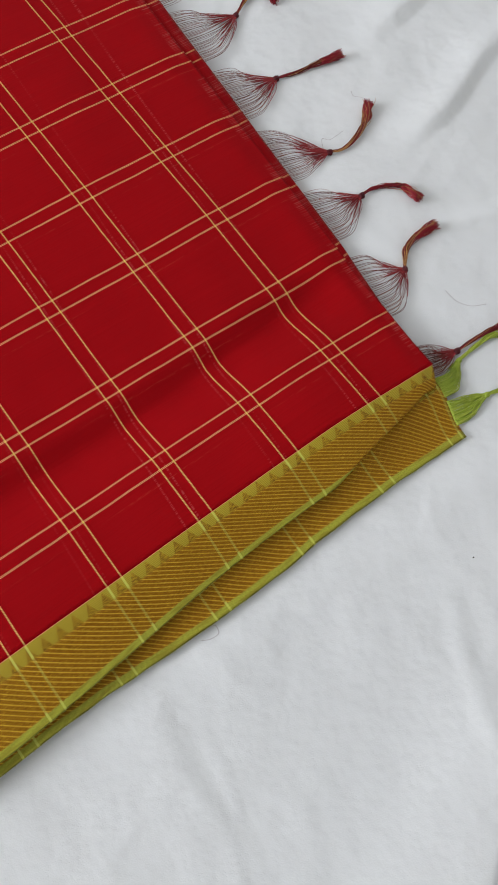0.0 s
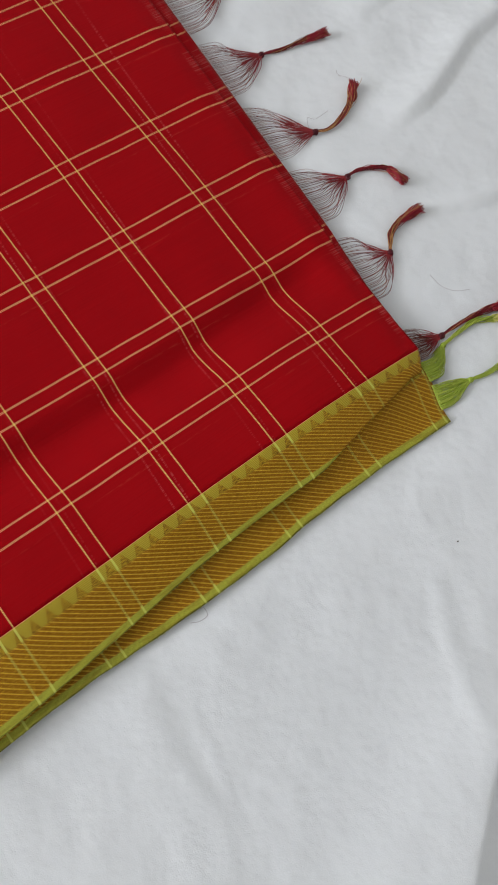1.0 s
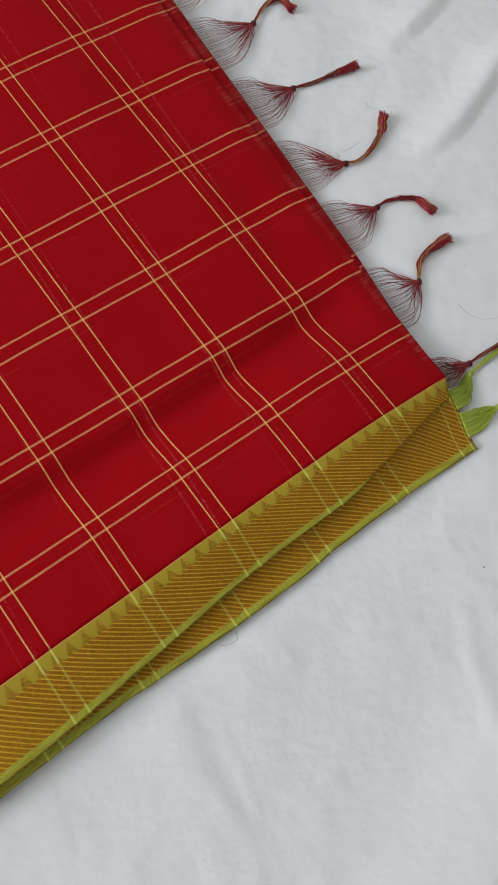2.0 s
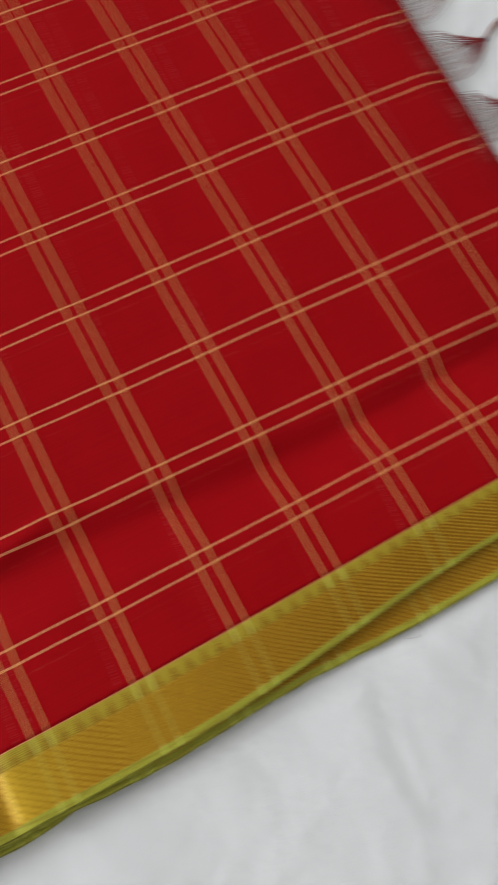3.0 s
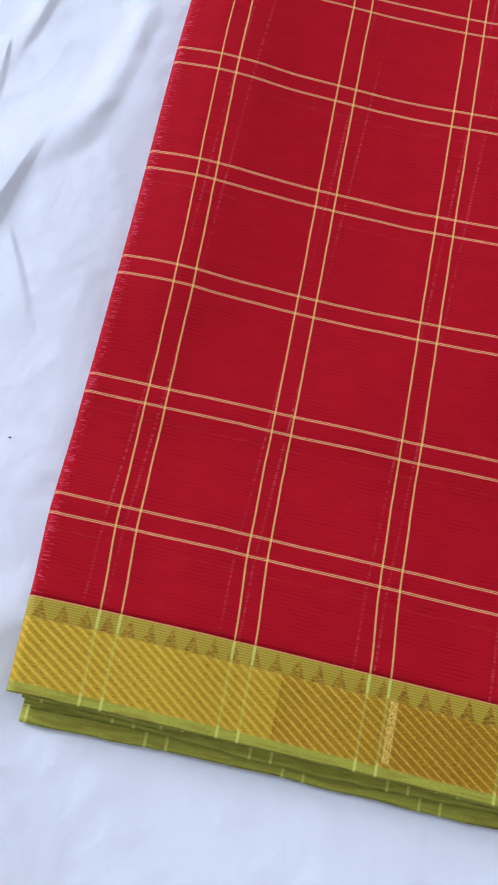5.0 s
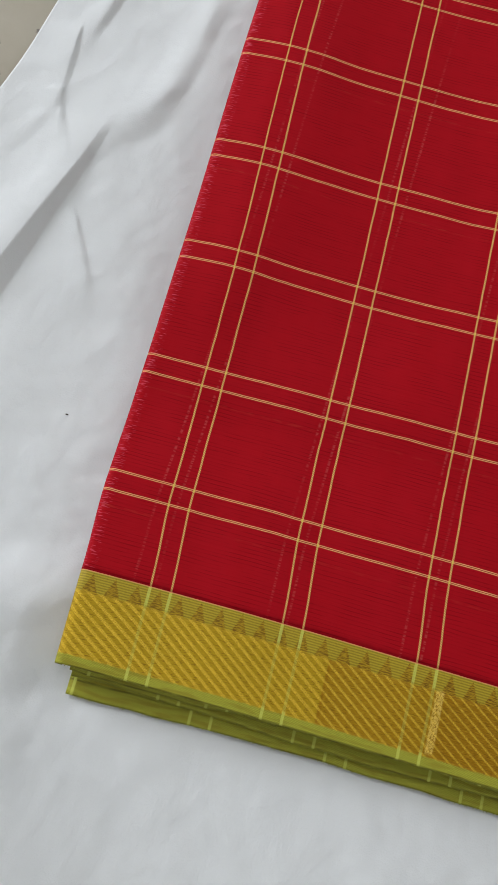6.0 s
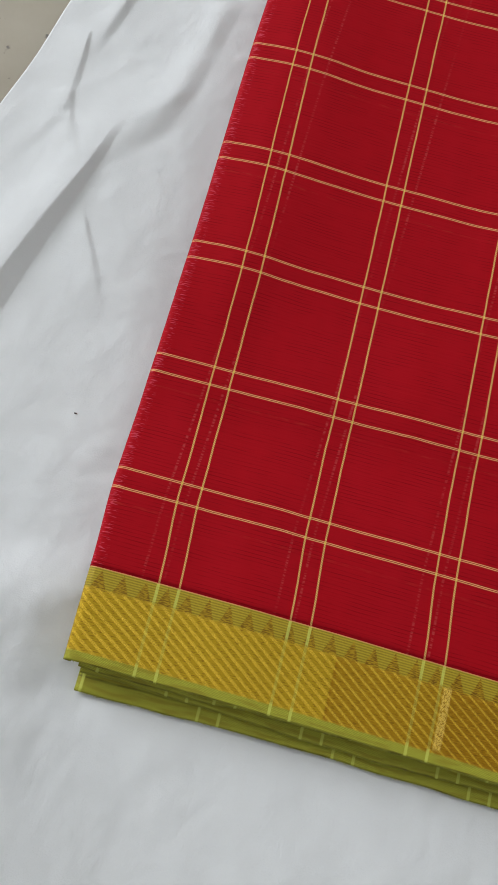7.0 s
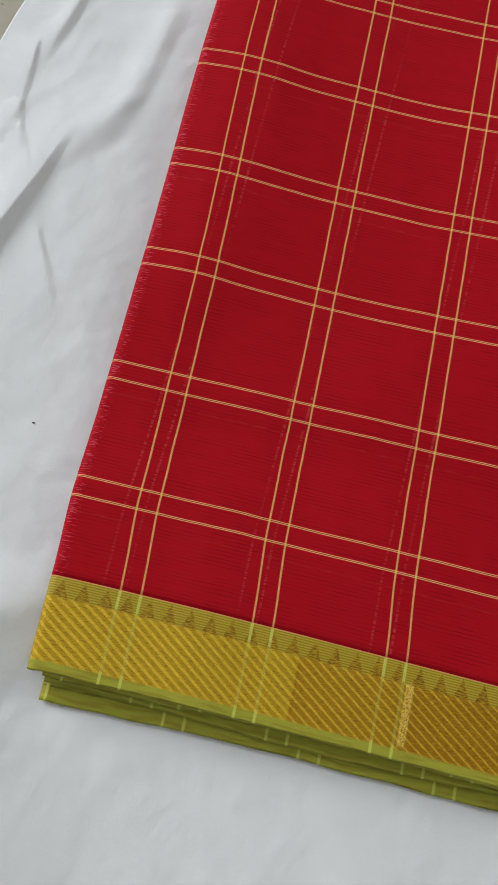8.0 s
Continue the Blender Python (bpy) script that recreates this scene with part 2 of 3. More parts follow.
    metal = n.m("MULTIPLY", n.m("MULTIPLY", n.step(b, 0.0088, 0.0100), n.step(b, 0.0332, 0.0318)), 0.35)
    n.link(metal, n.bsdf.inputs["Metallic"])
    height = n.m("ADD", n.m("MULTIPLY", n.m("MULTIPLY", rib, rope), n.m("MULTIPLY", n.step(b, 0.0088, 0.0100), n.step(b, 0.0332, 0.0318))), n.m("MULTIPLY", grain, 0.4))
    return n.done(c, height, 0.5, 0.0005)


def white_sheet():
    n = Nodes("white_cotton", 0.9, 0.15)
    p = n.where()
    stain = n.noise(p, 6.0, 4.0)
    weave = n.noise(p, 1400.0, 1.0)
    crumple = n.m("ADD", n.noise(p, 20.0, 3.0, 0.42), n.m("MULTIPLY", n.noise(p, 75.0, 2.0, 0.45), 0.36))
    c = n.mix(stain, (0.715, 0.745, 0.745), (0.785, 0.81, 0.80))
    h = n.m("ADD", n.m("MULTIPLY", weave, 0.03), crumple)
    return n.done(c, h, 0.5, 0.006)


def stone_floor():
    n = Nodes("beige_floor_tile", 0.5, 0.4)
    p = n.where()
    c = n.mix(n.noise(p, 30.0, 5.0), (0.36, 0.32, 0.24), (0.48, 0.45, 0.36))
    c = n.mix(n.step(n.noise(p, 140.0, 2.0), 0.66, 0.74), c, (0.16, 0.15, 0.13))
    return n.done(c, n.noise(p, 200.0, 2.0), 0.1, 0.001)


def plain(name, colour, rough=0.8, vary=0.12, scale=300.0):
    n = Nodes(name, rough, 0.25)
    p = n.where()
    dark = tuple(v * (1 - 2 * vary) for v in colour)
    lite = tuple(min(1.0, v * (1 + 2 * vary)) for v in colour)
    f = n.noise(p, scale, 3.0)
    return n.done(n.mix(f, dark, lite), f, 0.2, 0.0005)


def yarn(name, a, b):
    n = Nodes(name, 0.55, 0.3)
    g = n.t.nodes.new("ShaderNodeNewGeometry")
    c = n.mix(g.outputs["Random Per Island"], a, b)
    return n.done(n.mix(n.noise(n.where(), 900.0, 1.0), c, a))


RED, ZARI, SHEET, FLOOR = red_cloth(), zari_border(), white_sheet(), stone_floor()
WALL = plain("cream_wall_paint", (0.74, 0.74, 0.735), 0.85, 0.03, 3.0)
WOOD = plain("painted_window_frame", (0.75, 0.74, 0.72), 0.5, 0.03, 12.0)
YARN_MAROON = yarn("maroon_yarn", (0.10, 0.006, 0.010), (0.44, 0.022, 0.034))
YARN_FAN = yarn("loose_warp_ends", (0.10, 0.016, 0.010), (0.46, 0.16, 0.10))
YARN_PINK = yarn("pink_maroon_yarn", (0.24, 0.012, 0.018), (0.54, 0.10, 0.10))
YARN_LIME = yarn("lime_yarn", (0.27, 0.38, 0.03), (0.62, 0.66, 0.12))
YARN_FRAY = yarn("frayed_olive_fibre", (0.22, 0.22, 0.03), (0.50, 0.50, 0.09))
YARN_GOLD = yarn("gold_yarn", (0.46, 0.22, 0.06), (0.72, 0.46, 0.18))
YARN_TUFT = yarn("cut_yarn_ends", (0.20, 0.006, 0.014), (0.56, 0.035, 0.055))
YARN_KNOT = yarn("dark_maroon_yarn", (0.07, 0.004, 0.008), (0.16, 0.010, 0.016))
YARN_STRAW = yarn("straw_lime_yarn", (0.52, 0.52, 0.12), (0.78, 0.74, 0.26))
LINT = yarn("grey_lint", (0.34, 0.29, 0.29), (0.46, 0.40, 0.40))
DIRT = yarn("dark_dirt", (0.05, 0.045, 0.04), (0.10, 0.09, 0.08))


# ---- geometry helpers ----
def mesh_of(name, bm, mat):
    me = bpy.data.meshes.new(name)
    bm.normal_update()
    bm.to_mesh(me)
    bm.free()
    for p in me.polygons:
        p.use_smooth = True
    me.materials.append(mat)
    return me


def part(name, bm, mat, parent=None, label=""):
    ob = new(name, mesh_of(name, bm, mat))
    if parent is not None:
        ob.parent = parent
    return tagged(ob, label)


def smooth(lo, hi, x):
    f = min(1.0, max(0.0, (x - lo) / (hi - lo)))
    return f * f * (3 - 2 * f)


def bell(x, centre, width):
    return math.exp(-((x - centre) / width) ** 2)


def slab(surf, us, vs, thick, shift=0.0, along=0.0):
    """A sheet of cloth with real thickness over the grid us x vs; surf gives a place for (u, v). UVs are in metres of cloth."""
    bm = bmesh.new()
    lay = bm.loops.layers.uv.new("weave")
    top = [[bm.verts.new(surf(u, v)) for v in vs] for u in us]
    low = []
    for i in range(len(us)):
        line = []
        for j in range(len(vs)):
            a = top[min(i + 1, len(us) - 1)][j].co - top[max(i - 1, 0)][j].co
            b = top[i][min(j + 1, len(vs) - 1)].co - top[i][max(j - 1, 0)].co
            line.append(bm.verts.new(top[i][j].co - a.cross(b).normalized() * thick))
        low.append(line)

    def face(vs4, uvs):
        f = bm.faces.new(vs4)
        for loop, w in zip(f.loops, uvs):
            loop[lay].uv = (w[0] + along, w[1] + shift)

    nu, nv = len(us), len(vs)
    for i in range(nu - 1):
        for j in range(nv - 1):
            w = [(us[i], vs[j]), (us[i + 1], vs[j]), (us[i + 1], vs[j + 1]), (us[i], vs[j + 1])]
            face([top[i][j], top[i + 1][j], top[i + 1][j + 1], top[i][j + 1]], w)
            face([low[i][j + 1], low[i + 1][j + 1], low[i + 1][j], low[i][j]], w[::-1])
    for i in range(nu - 1):
        for j, flip in ((0, False), (nv - 1, True)):
            q = [low[i][j], low[i + 1][j], top[i + 1][j], top[i][j]]
            w = [(us[i], vs[j]), (us[i + 1], vs[j]), (us[i + 1], vs[j]), (us[i], vs[j])]
            face(q[::-1] if flip else q, w)
    for j in range(nv - 1):
        for i, flip in ((0, True), (nu - 1, False)):
            q = [low[i][j], low[i][j + 1], top[i][j + 1], top[i][j]]
            w = [(us[i], vs[j]), (us[i], vs[j + 1]), (us[i], vs[j + 1]), (us[i], vs[j])]
            face(q[::-1] if flip else q, w)
    return bm


def steps(lo, hi, n):
    return [lo + (hi - lo) * k / n for k in range(n + 1)]


def tube(bm, pts, radii, sides=5):
    """A thread or cord along pts; radii is one number or one for each point."""
    rings = []
    for k, p in enumerate(pts):
        d = (pts[min(k + 1, len(pts) - 1)] - pts[max(k - 1, 0)]).normalized()
        a = d.cross(Vector((0.1, 0.2, 1))).normalized()
        b = d.cross(a)
        r = radii if isinstance(radii, float) else radii[k]
        rings.append([bm.verts.new(p + a * (r * math.cos(2 * math.pi * s / sides)) + b * (r * math.sin(2 * math.pi * s / sides))) for s in range(sides)])
    for a, b in zip(rings, rings[1:]):
        for s in range(sides):
            bm.faces.new((a[s], a[(s + 1) % sides], b[(s + 1) % sides], b[s]))
    bm.faces.new(rings[0][::-1])
    bm.faces.new(rings[-1])


def bezier(points, n):
    """Points along a smooth curve through the given ones."""
    out, p = [], [Vector(q) for q in points]
    p = [p[0] * 2 - p[1], *p, p[-1] * 2 - p[-2]]
    for k in range(1, len(p) - 2):
        for s in range(n):
            t = s / n
            out.append(0.5 * (2 * p[k] + (p[k + 1] - p[k - 1]) * t + (2 * p[k - 1] - 5 * p[k] + 4 * p[k + 1] - p[k + 2]) * t * t
                              + (3 * p[k] - p[k - 1] - 3 * p[k + 1] + p[k + 2]) * t ** 3))
    out.append(p[-2])
    return out


# ---- the room: plain walls that close the place, a window in one ----
def box(bm, x0, x1, y0, y1, z0, z1):
    m = Matrix.Translation(((x0 + x1) / 2, (y0 + y1) / 2, (z0 + z1) / 2)) @ Matrix.Diagonal((x1 - x0, y1 - y0, z1 - z0, 1))
    bmesh.ops.create_cube(bm, size=1.0, matrix=m)


def flat(ob):
    for p in ob.data.polygons:
        p.use_smooth = False
    return ob


X0, X1, Y0, Y1, Z0, Z1 = WALL_W, 2.6, -2.2, 3.4, -0.004, 2.8
bm = bmesh.new()
box(bm, X0 - 0.1, X1 + 0.1, Y0 - 0.1, Y1 + 0.1, Z0 - 0.15, Z0)
tagged(flat(part("floor", bm, FLOOR)), "beige speckled stone floor", "floor", kind="structure")
bm = bmesh.new()
box(bm, X0 - 0.1, X1 + 0.1, Y0 - 0.1, Y1 + 0.1, Z1, Z1 + 0.1)
tagged(flat(part("ceiling", bm, WALL)), "plain cream painted ceiling", "ceiling", kind="structure")
for name, b in (("wall_north", (X0, X1, Y1, Y1 + 0.1)), ("wall_east", (X1, X1 + 0.1, Y0 - 0.1, Y1 + 0.1)), ("wall_south", (X0, X1, Y0 - 0.1, Y0))):
    bm = bmesh.new()
    box(bm, *b, Z0, Z1)
    tagged(flat(part(name, bm, WALL)), "plain cream painted wall", "wall", kind="structure")
bm = bmesh.new()
box(bm, X0 - 0.1, X0, Y0 - 0.1, WIN[0], Z0, Z1)
box(bm, X0 - 0.1, X0, WIN[1], Y1 + 0.1, Z0, Z1)
box(bm, X0 - 0.1, X0, WIN[0], WIN[1], Z0, WIN[2])
box(bm, X0 - 0.1, X0, WIN[0], WIN[1], WIN[3], Z1)
tagged(flat(part("wall_west", bm, WALL)), "cream painted wall with a window opening", "wall", kind="structure")
bm = bmesh.new()
for b in ((WIN[0], WIN[0] + 0.05, WIN[2], WIN[3]), (WIN[1] - 0.05, WIN[1], WIN[2], WIN[3]),
          (WIN[0] + 0.05, WIN[1] - 0.05, WIN[2], WIN[2] + 0.05), (WIN[0] + 0.05, WIN[1] - 0.05, WIN[3] - 0.05, WIN[3])):
    box(bm, X0 - 0.08, X0 - 0.02, b[0], b[1], b[2], b[3])
tagged(flat(part("window_1", bm, WOOD)), "white painted window frame in the wall", "window", kind="structure")


# ---- the white sheet on the floor ----
# folds in it: start x, y, end x, y, width on the near side, height, width of the fall on the far side
# a negative fall is crisp-edged and narrows along the fold
CREASES = (
    (-0.1290, 0.005, -0.0815, 0.1640, 0.0170, 0.0048, -0.0098), (-0.0850, 0.158, -0.0560, 0.1980, 0.0160, 0.0018, 0.0130),
    (-0.0600, 0.185, -0.0440, 0.2600, 0.0080, 0.0016, 0.0090), (-0.0640, 0.1850, -0.0470, 0.2120, 0.0120, 0.0007, 0.0060),
    (-0.0955, 0.1590, -0.1020, 0.1730, 0.0080, 0.0009, -0.0022), (-0.1020, 0.1730, -0.1050, 0.1850, 0.0090, 0.0010, -0.0022),
    (-0.1050, 0.1850, -0.1065, 0.2210, 0.0100, 0.0013, -0.0026), (-0.1180, 0.1500, -0.1050, 0.1840, 0.0070, 0.0008, 0.0060),
    (-0.0660, 0.0935, -0.0810, 0.1240, 0.0080, 0.0010, -0.0024), (-0.0990, 0.2240, -0.0900, 0.2750, 0.0070, 0.0020, 0.0050),
    # broad swell added so the sheet's near left corner falls into shade
    (-0.0880, -0.280, -0.0860, -0.0350, 0.0300, 0.0110, 0.1050),
    (0.5160, -0.190, 0.5400, -0.0850, 0.0180, 0.0009, 0.0100), (0.5300, -0.185, 0.5480, -0.1200, 0.0060, 0.0005, 0.0040),
    (0.5756, -0.2706, 0.6907, -0.2004, 0.0420, 0.0062, -0.0110), (0.6850, -0.140, 0.6500, -0.210, 0.0080, 0.0009, 0.0090),
    (0.8600, 0.098, 0.9900, 0.1366, 0.0130, 0.0042, 0.0110), (0.8400, 0.033, 0.9000, 0.0190, 0.0080, 0.0026, 0.0090),
    (0.9000, 0.180, 0.9800, 0.2050, 0.0140, 0.0038, 0.0120), (0.1800, -0.130, 0.3400, -0.118, 0.0120, 0.0016, 0.0120),
)


def sheet_height(x, y):
    z = 0.0018 * noise.noise((x * 7, y * 7, 0.3)) + 0.0008 * noise.noise((x * 22, y * 17, 1.7)) + 0.0014
    ridge = 1 - abs(noise.noise((x * 15 + 2.0 * noise.noise((x * 9, y * 9, 8.0)), y * 12, 4.1))) * 2.2
    z += 0.0003 * max(0.0, ridge) ** 4
    for x0, y0, x1, y1, w, h, fall in CREASES:
        dx, dy = x1 - x0, y1 - y0
        n = math.hypot(dx, dy)
        s = ((x - x0) * dx + (y - y0) * dy) / n
        if -0.03 < s < n + 0.03:
            crisp, fall = fall < 0, abs(fall)
            d = ((y - y0) * dx - (x - x0) * dy) / n + (0.05 if crisp else 0.2) * w * math.sin(s * 55)
            if abs(d) < 4 * (w + fall):
                end = 0.25 * n if crisp else 0.02
                along = smooth(-0.025, 0.02, s) * (1 - smooth(n - end, n + 0.5 * end, s))
                if crisp:
                    fall *= 1.0 - 0.6 * smooth(0.3 * n, n, s)
                    down = min(1.0, max(0.0, 1 + d / fall))
                else:
                    down = 1 - smooth(0.0, fall, -d)
                z += h * along * (math.exp(-(d / w) ** 2) if d > 0 else down)
    # pressed flat under the folded cloth
    under = smooth(-0.05, -0.015, x) * (1 - smooth(0.755, 0.795, x)) * smooth(-0.10, -0.08, y)
    return max(z, 0.0) * (1 - under)


def sheet_place(x, y):
    x = x + (0.215 * y + 0.0015 * math.sin(y * 23) + 0.001 * math.sin(y * 71)) * (1 - smooth(-0.17, -0.03, x))
    return Vector((x, y, sheet_height(x, y)))


xs = steps(-0.1695, 0.02, 230)[:-1] + steps(0.02, 0.50, 120)[:-1] + steps(0.50, 1.00, 200)[:-1] + steps(1.00, 1.45, 30)
ys = steps(-0.75, -0.30, 40)[:-1] + steps(-0.30, 0.33, 440)[:-1] + steps(0.33, 0.90, 40)
bm = slab(sheet_place, xs, ys, 0.0006)
tagged(part("bed_sheet", bm, SHEET), "crumpled white cotton sheet spread on the floor", "sheet")

# ---- the folded saree ----
TOP = 0.015  # height of the uppermost ply
LEFT = -0.0280


def drift(u, v):
    """How far the weave is pulled aside along y."""
    near = 1 - smooth(-0.045, 0.075, v)
    d = -0.0048 * near * math.cos(2 * math.pi * (u - 0.335) / 0.80)
    d += 0.0032 * bell(v, 0.055, 0.045) * (0.36 - u) / 0.36 + 0.0014 * smooth(0.06, 0.12, v) * (0.36 - u) / 0.36
    return d - 0.0008 * (1 - math.cos(2 * math.pi * max(v, 0.0) / 0.1098))


def swell(u, v):
    """Height of the top ply's soft humps and creases."""
    far = smooth(-0.02, 0.17, v)
    c = u - (0.3565 + 0.028 * (v + 0.05))
    hump = smooth(-0.17, -0.04, c) * (1 - smooth(-0.04, 0.004, c))
    z = (0.0018 + 0.0048 * far) * hump
    z -= 0.0034 * max(0.0, 1 - abs(c) / 0.012) ** 1.6 if c > 0 else 0.0034 * max(0.0, 1 + c / 0.022) ** 1.5
    z -= 0.0010 * far * smooth(0.0, 0.03, c)
    right = (0.2 + 0.8 * smooth(0.16, 0.37, u)) * (1 - 0.6 * smooth(0.728, 0.752, u))
    line = 0.036 + 0.004 * math.sin(u * 19)
    z -= right * 0.0080 * (1 - 0.76 * smooth(line, line + 0.017, v) - 0.24 * smooth(line + 0.01, 0.13, v)) * smooth(line - 0.036, line, v)
    pucker = v - (0.040 + 0.24 * (u - 0.36))
    z += 0.0024 * bell(pucker, 0.0, 0.0048) * smooth(0.355, 0.375, u) * (1 - smooth(0.40, 0.47, u))
    z += 0.0030 * smooth(0.52, 0.74, u) * (1 - smooth(-0.03, 0.02, v))
    z += 0.0038 * bell(u, -0.005, 0.026) * smooth(0.06, 0.11, v) - 0.0024 * bell(u, 0.075, 0.05) * smooth(0.06, 0.11, v)
    z += 0.0010 * noise.noise((u * 16, v * 16, 5.0)) + 0.0005 * noise.noise((u * 40, v * 14, 9.0))
    return z


def thin(u):
    """The stack of plies grows thinner towards the fringe."""
    return 1 - 0.32 * smooth(0.68, 0.757, u)


def top_place(u, v):
    x = u + (0.0016 - 0.0030 * smooth(0.10, 0.24, v)) * bell(u, 0.0, 0.05) + 0.0018 * (1 - smooth(-0.04, 0.0, v)) * (1 - smooth(0.30, 0.45, u))
    x += (0.06 * max(v, -0.02) + 0.0008) * smooth(0.722, 0.7572, u)
    z = (TOP + swell(u, v)) * thin(u) - 0.002 * smooth(0.745, 0.7572, u)
    x += 0.0024 * smooth(0.68, 0.757, u)
    if u < LEFT:                       # the folded edge turns under
        a = min((LEFT - u) / 0.0035, 2.9)
        x, z = top_place(LEFT, v).x - 0.0035 * math.sin(a), TOP + swell(LEFT, v) - 0.0035 * (1 - math.cos(a))
    else:
        x += 0.026 * v * (1 - smooth(LEFT, -0.002, u))
    return Vector((x, v + drift(u, v) + 0.0018 * smooth(0.68, 0.757, u) * smooth(-0.02, 0.05, v), z))


def border_place(u, v):
    """The border of the top ply: flat by the folded edge, sloping down and tucked under towards the fringe."""
    base = top_place(u, EDGE)
    s, slope = (EDGE - v) * (1 - 0.27 * smooth(0.44, 0.64, u)), 0.08 + 0.27 * smooth(0.42, 0.62, u)
    tuck = 0.0095 + max(0.0, 0.744 - u) * 0.214    # where it is folded under
    y, z, n = base.y, base.z, 24
    for k in range(n):
        q = (k + 0.5) / n * s
        a = slope * smooth(0.0, 0.008, q) + 2.6 * smooth(tuck, tuck + 0.006, q)
        y -= math.cos(a) * s / n
        z -= math.sin(a) * s / n
    turn = 0.5 * min(s, 0.012) * smooth(0.738, 0.757, u)     # the cut end slants inward
    return Vector((base.x - turn, y, max(z, 0.0048 * smooth(0.4, 0.55, u) + 0.0008 * bell(v, EDGE - 0.0375, 0.01))))


saree = new("saree")
saree.location = (0, 0, 0)
tagged(saree, "folded red silk cotton saree with gold checks and gold-green zari border", "saree")

us = [LEFT - 0.010 + 0.0012 * k for k in range(9)] + steps(LEFT + 0.001, 0.34, 190)[:-1] + steps(0.34, 0.385, 90)[:-1] + steps(0.385, 0.7572, 220)
part("upper_ply", slab(top_place, us, steps(EDGE, 0.46, 190), 0.0006), RED, saree, "red cloth with paired gold check lines")
us_b = [LEFT - 0.010 + 0.0012 * k for k in range(9)] + steps(LEFT + 0.001, 0.34, 190)[:-1] + steps(0.34, 0.385, 90)[:-1] + steps(0.385, 0.7568, 220)
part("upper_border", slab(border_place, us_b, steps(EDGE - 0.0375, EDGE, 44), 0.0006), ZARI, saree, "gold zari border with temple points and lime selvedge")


def lower_ply(level, left, right, reach, lean, inward):
    """One of the plies below; reach is how far its selvedge lies beyond the top ply's."""
    def place(u, v):
        out = reach * (1 - lean * smooth(0.08, 0.32, u)) - inward * smooth(0.36, 0.48, u)
        if not inward:                  # the second ply peeps out along the middle
            out += 0.0036 * smooth(0.37, 0.45, u) * (1 - smooth(0.56, 0.68, u)) * (1 - smooth(-0.03, 0.02, v))
        y = v - out + drift(u, v) * (1 - 0.9 * smooth(0.40, 0.60, u)) * (1 - smooth(0.0, 0.05, v)) - 0.0010 * math.sin(u * 31 + level * 900) + 0.0008 * noise.noise((u * 55, level * 700, 2.0))
        x = u + (0.085 * max(v, -0.03) + 0.0040 * smooth(-0.03, 0.06, v)) * smooth(0.72, right, u) + 0.012 * v * (1 - smooth(left, 0.02, u))
        x -= 0.0065 * smooth(0.70, right, u) * smooth(0.004, 0.0375, EDGE - v)
        z = level + 0.0005 * noise.noise((u * 22, v * 22, level * 300)) + 0.95 * level / TOP * min(0.0, swell(u, max(v, EDGE))) * (1.0 if level > 0.006 else 0.5)
        z -= 0.68 * level * smooth(0.0, 0.03, EDGE - v) * smooth(0.40, 0.55, u) + 0.25 * level * smooth(0.02, 0.0375, EDGE - v) * (1 - smooth(0.40, 0.55, u))
        return Vector((x + 0.0018 * smooth(0.68, 0.757, u), y, z * thin(u)))
    ply = part("lower_ply", slab(place, steps(left, right, 180), steps(EDGE, 0.455, 80), 0.0006), RED, saree)
    part("lower_border", slab(place, steps(left, right, 240), steps(EDGE - 0.0375, EDGE, 20), 0.0006, -0.006 if inward else 0.0, 0.019 if not inward else -0.017 if reach < 0.005 else 0.024), ZARI, ply, "zari border with lime selvedge")
    return place


FRINGE_END = 0.7575
plies = [
    lower_ply(0.0088, -0.0225, FRINGE_END, 0.0004, 0.0, 0.0),
    lower_ply(0.0056, -0.0215, 0.735, 0.0036, 0.7, 0.022),
    lower_ply(0.0026, -0.0220, 0.730, 0.0090, 0.7, 0.024),
]
fringe_place = plies[0]


# frayed fibres along the selvedges and the folded edge
def fray(place, v, u0, u1, count, length, seed):
    rng = random.Random(seed)
    bm = bmesh.new()
    for _ in range(count):
        u = rng.uniform(u0, u1)
        p = place(u, v)
        q = p + Vector((rng.uniform(-0.4, 0.4), -rng.uniform(0.2, 1.0), rng.uniform(-0.5, 0.1))) * length
        q.z = max(q.z, 0.0012)
        tube(bm, [p + Vector((0, 0.0004, -0.0002)), (p + q) / 2 + Vector((0, 0, 0.0001)), q], rng.uniform(0.00006, 0.00012), 3)
    return bm


BOTTOM = EDGE - 0.0374
tagged(part("frayed_edge", fray(border_place, BOTTOM, -0.027, 0.60, 900, 0.0007, 31), YARN_FRAY, saree, "short loose fibres along the selvedge"), kind="stuff")
for k, place in enumerate(plies):
    tagged(part("frayed_edge", fray(place, BOTTOM, -0.021, 0.745 if k == 0 else 0.36, 700, 0.0007, 41 + k), YARN_FRAY, saree, "short loose fibres along the selvedge"), kind="stuff")


# ---- the knotted tassels of the fringe ----
def on_sheet(x, y, lift=0.0):
    return Vector((x, y, sheet_height(x, y) + lift))


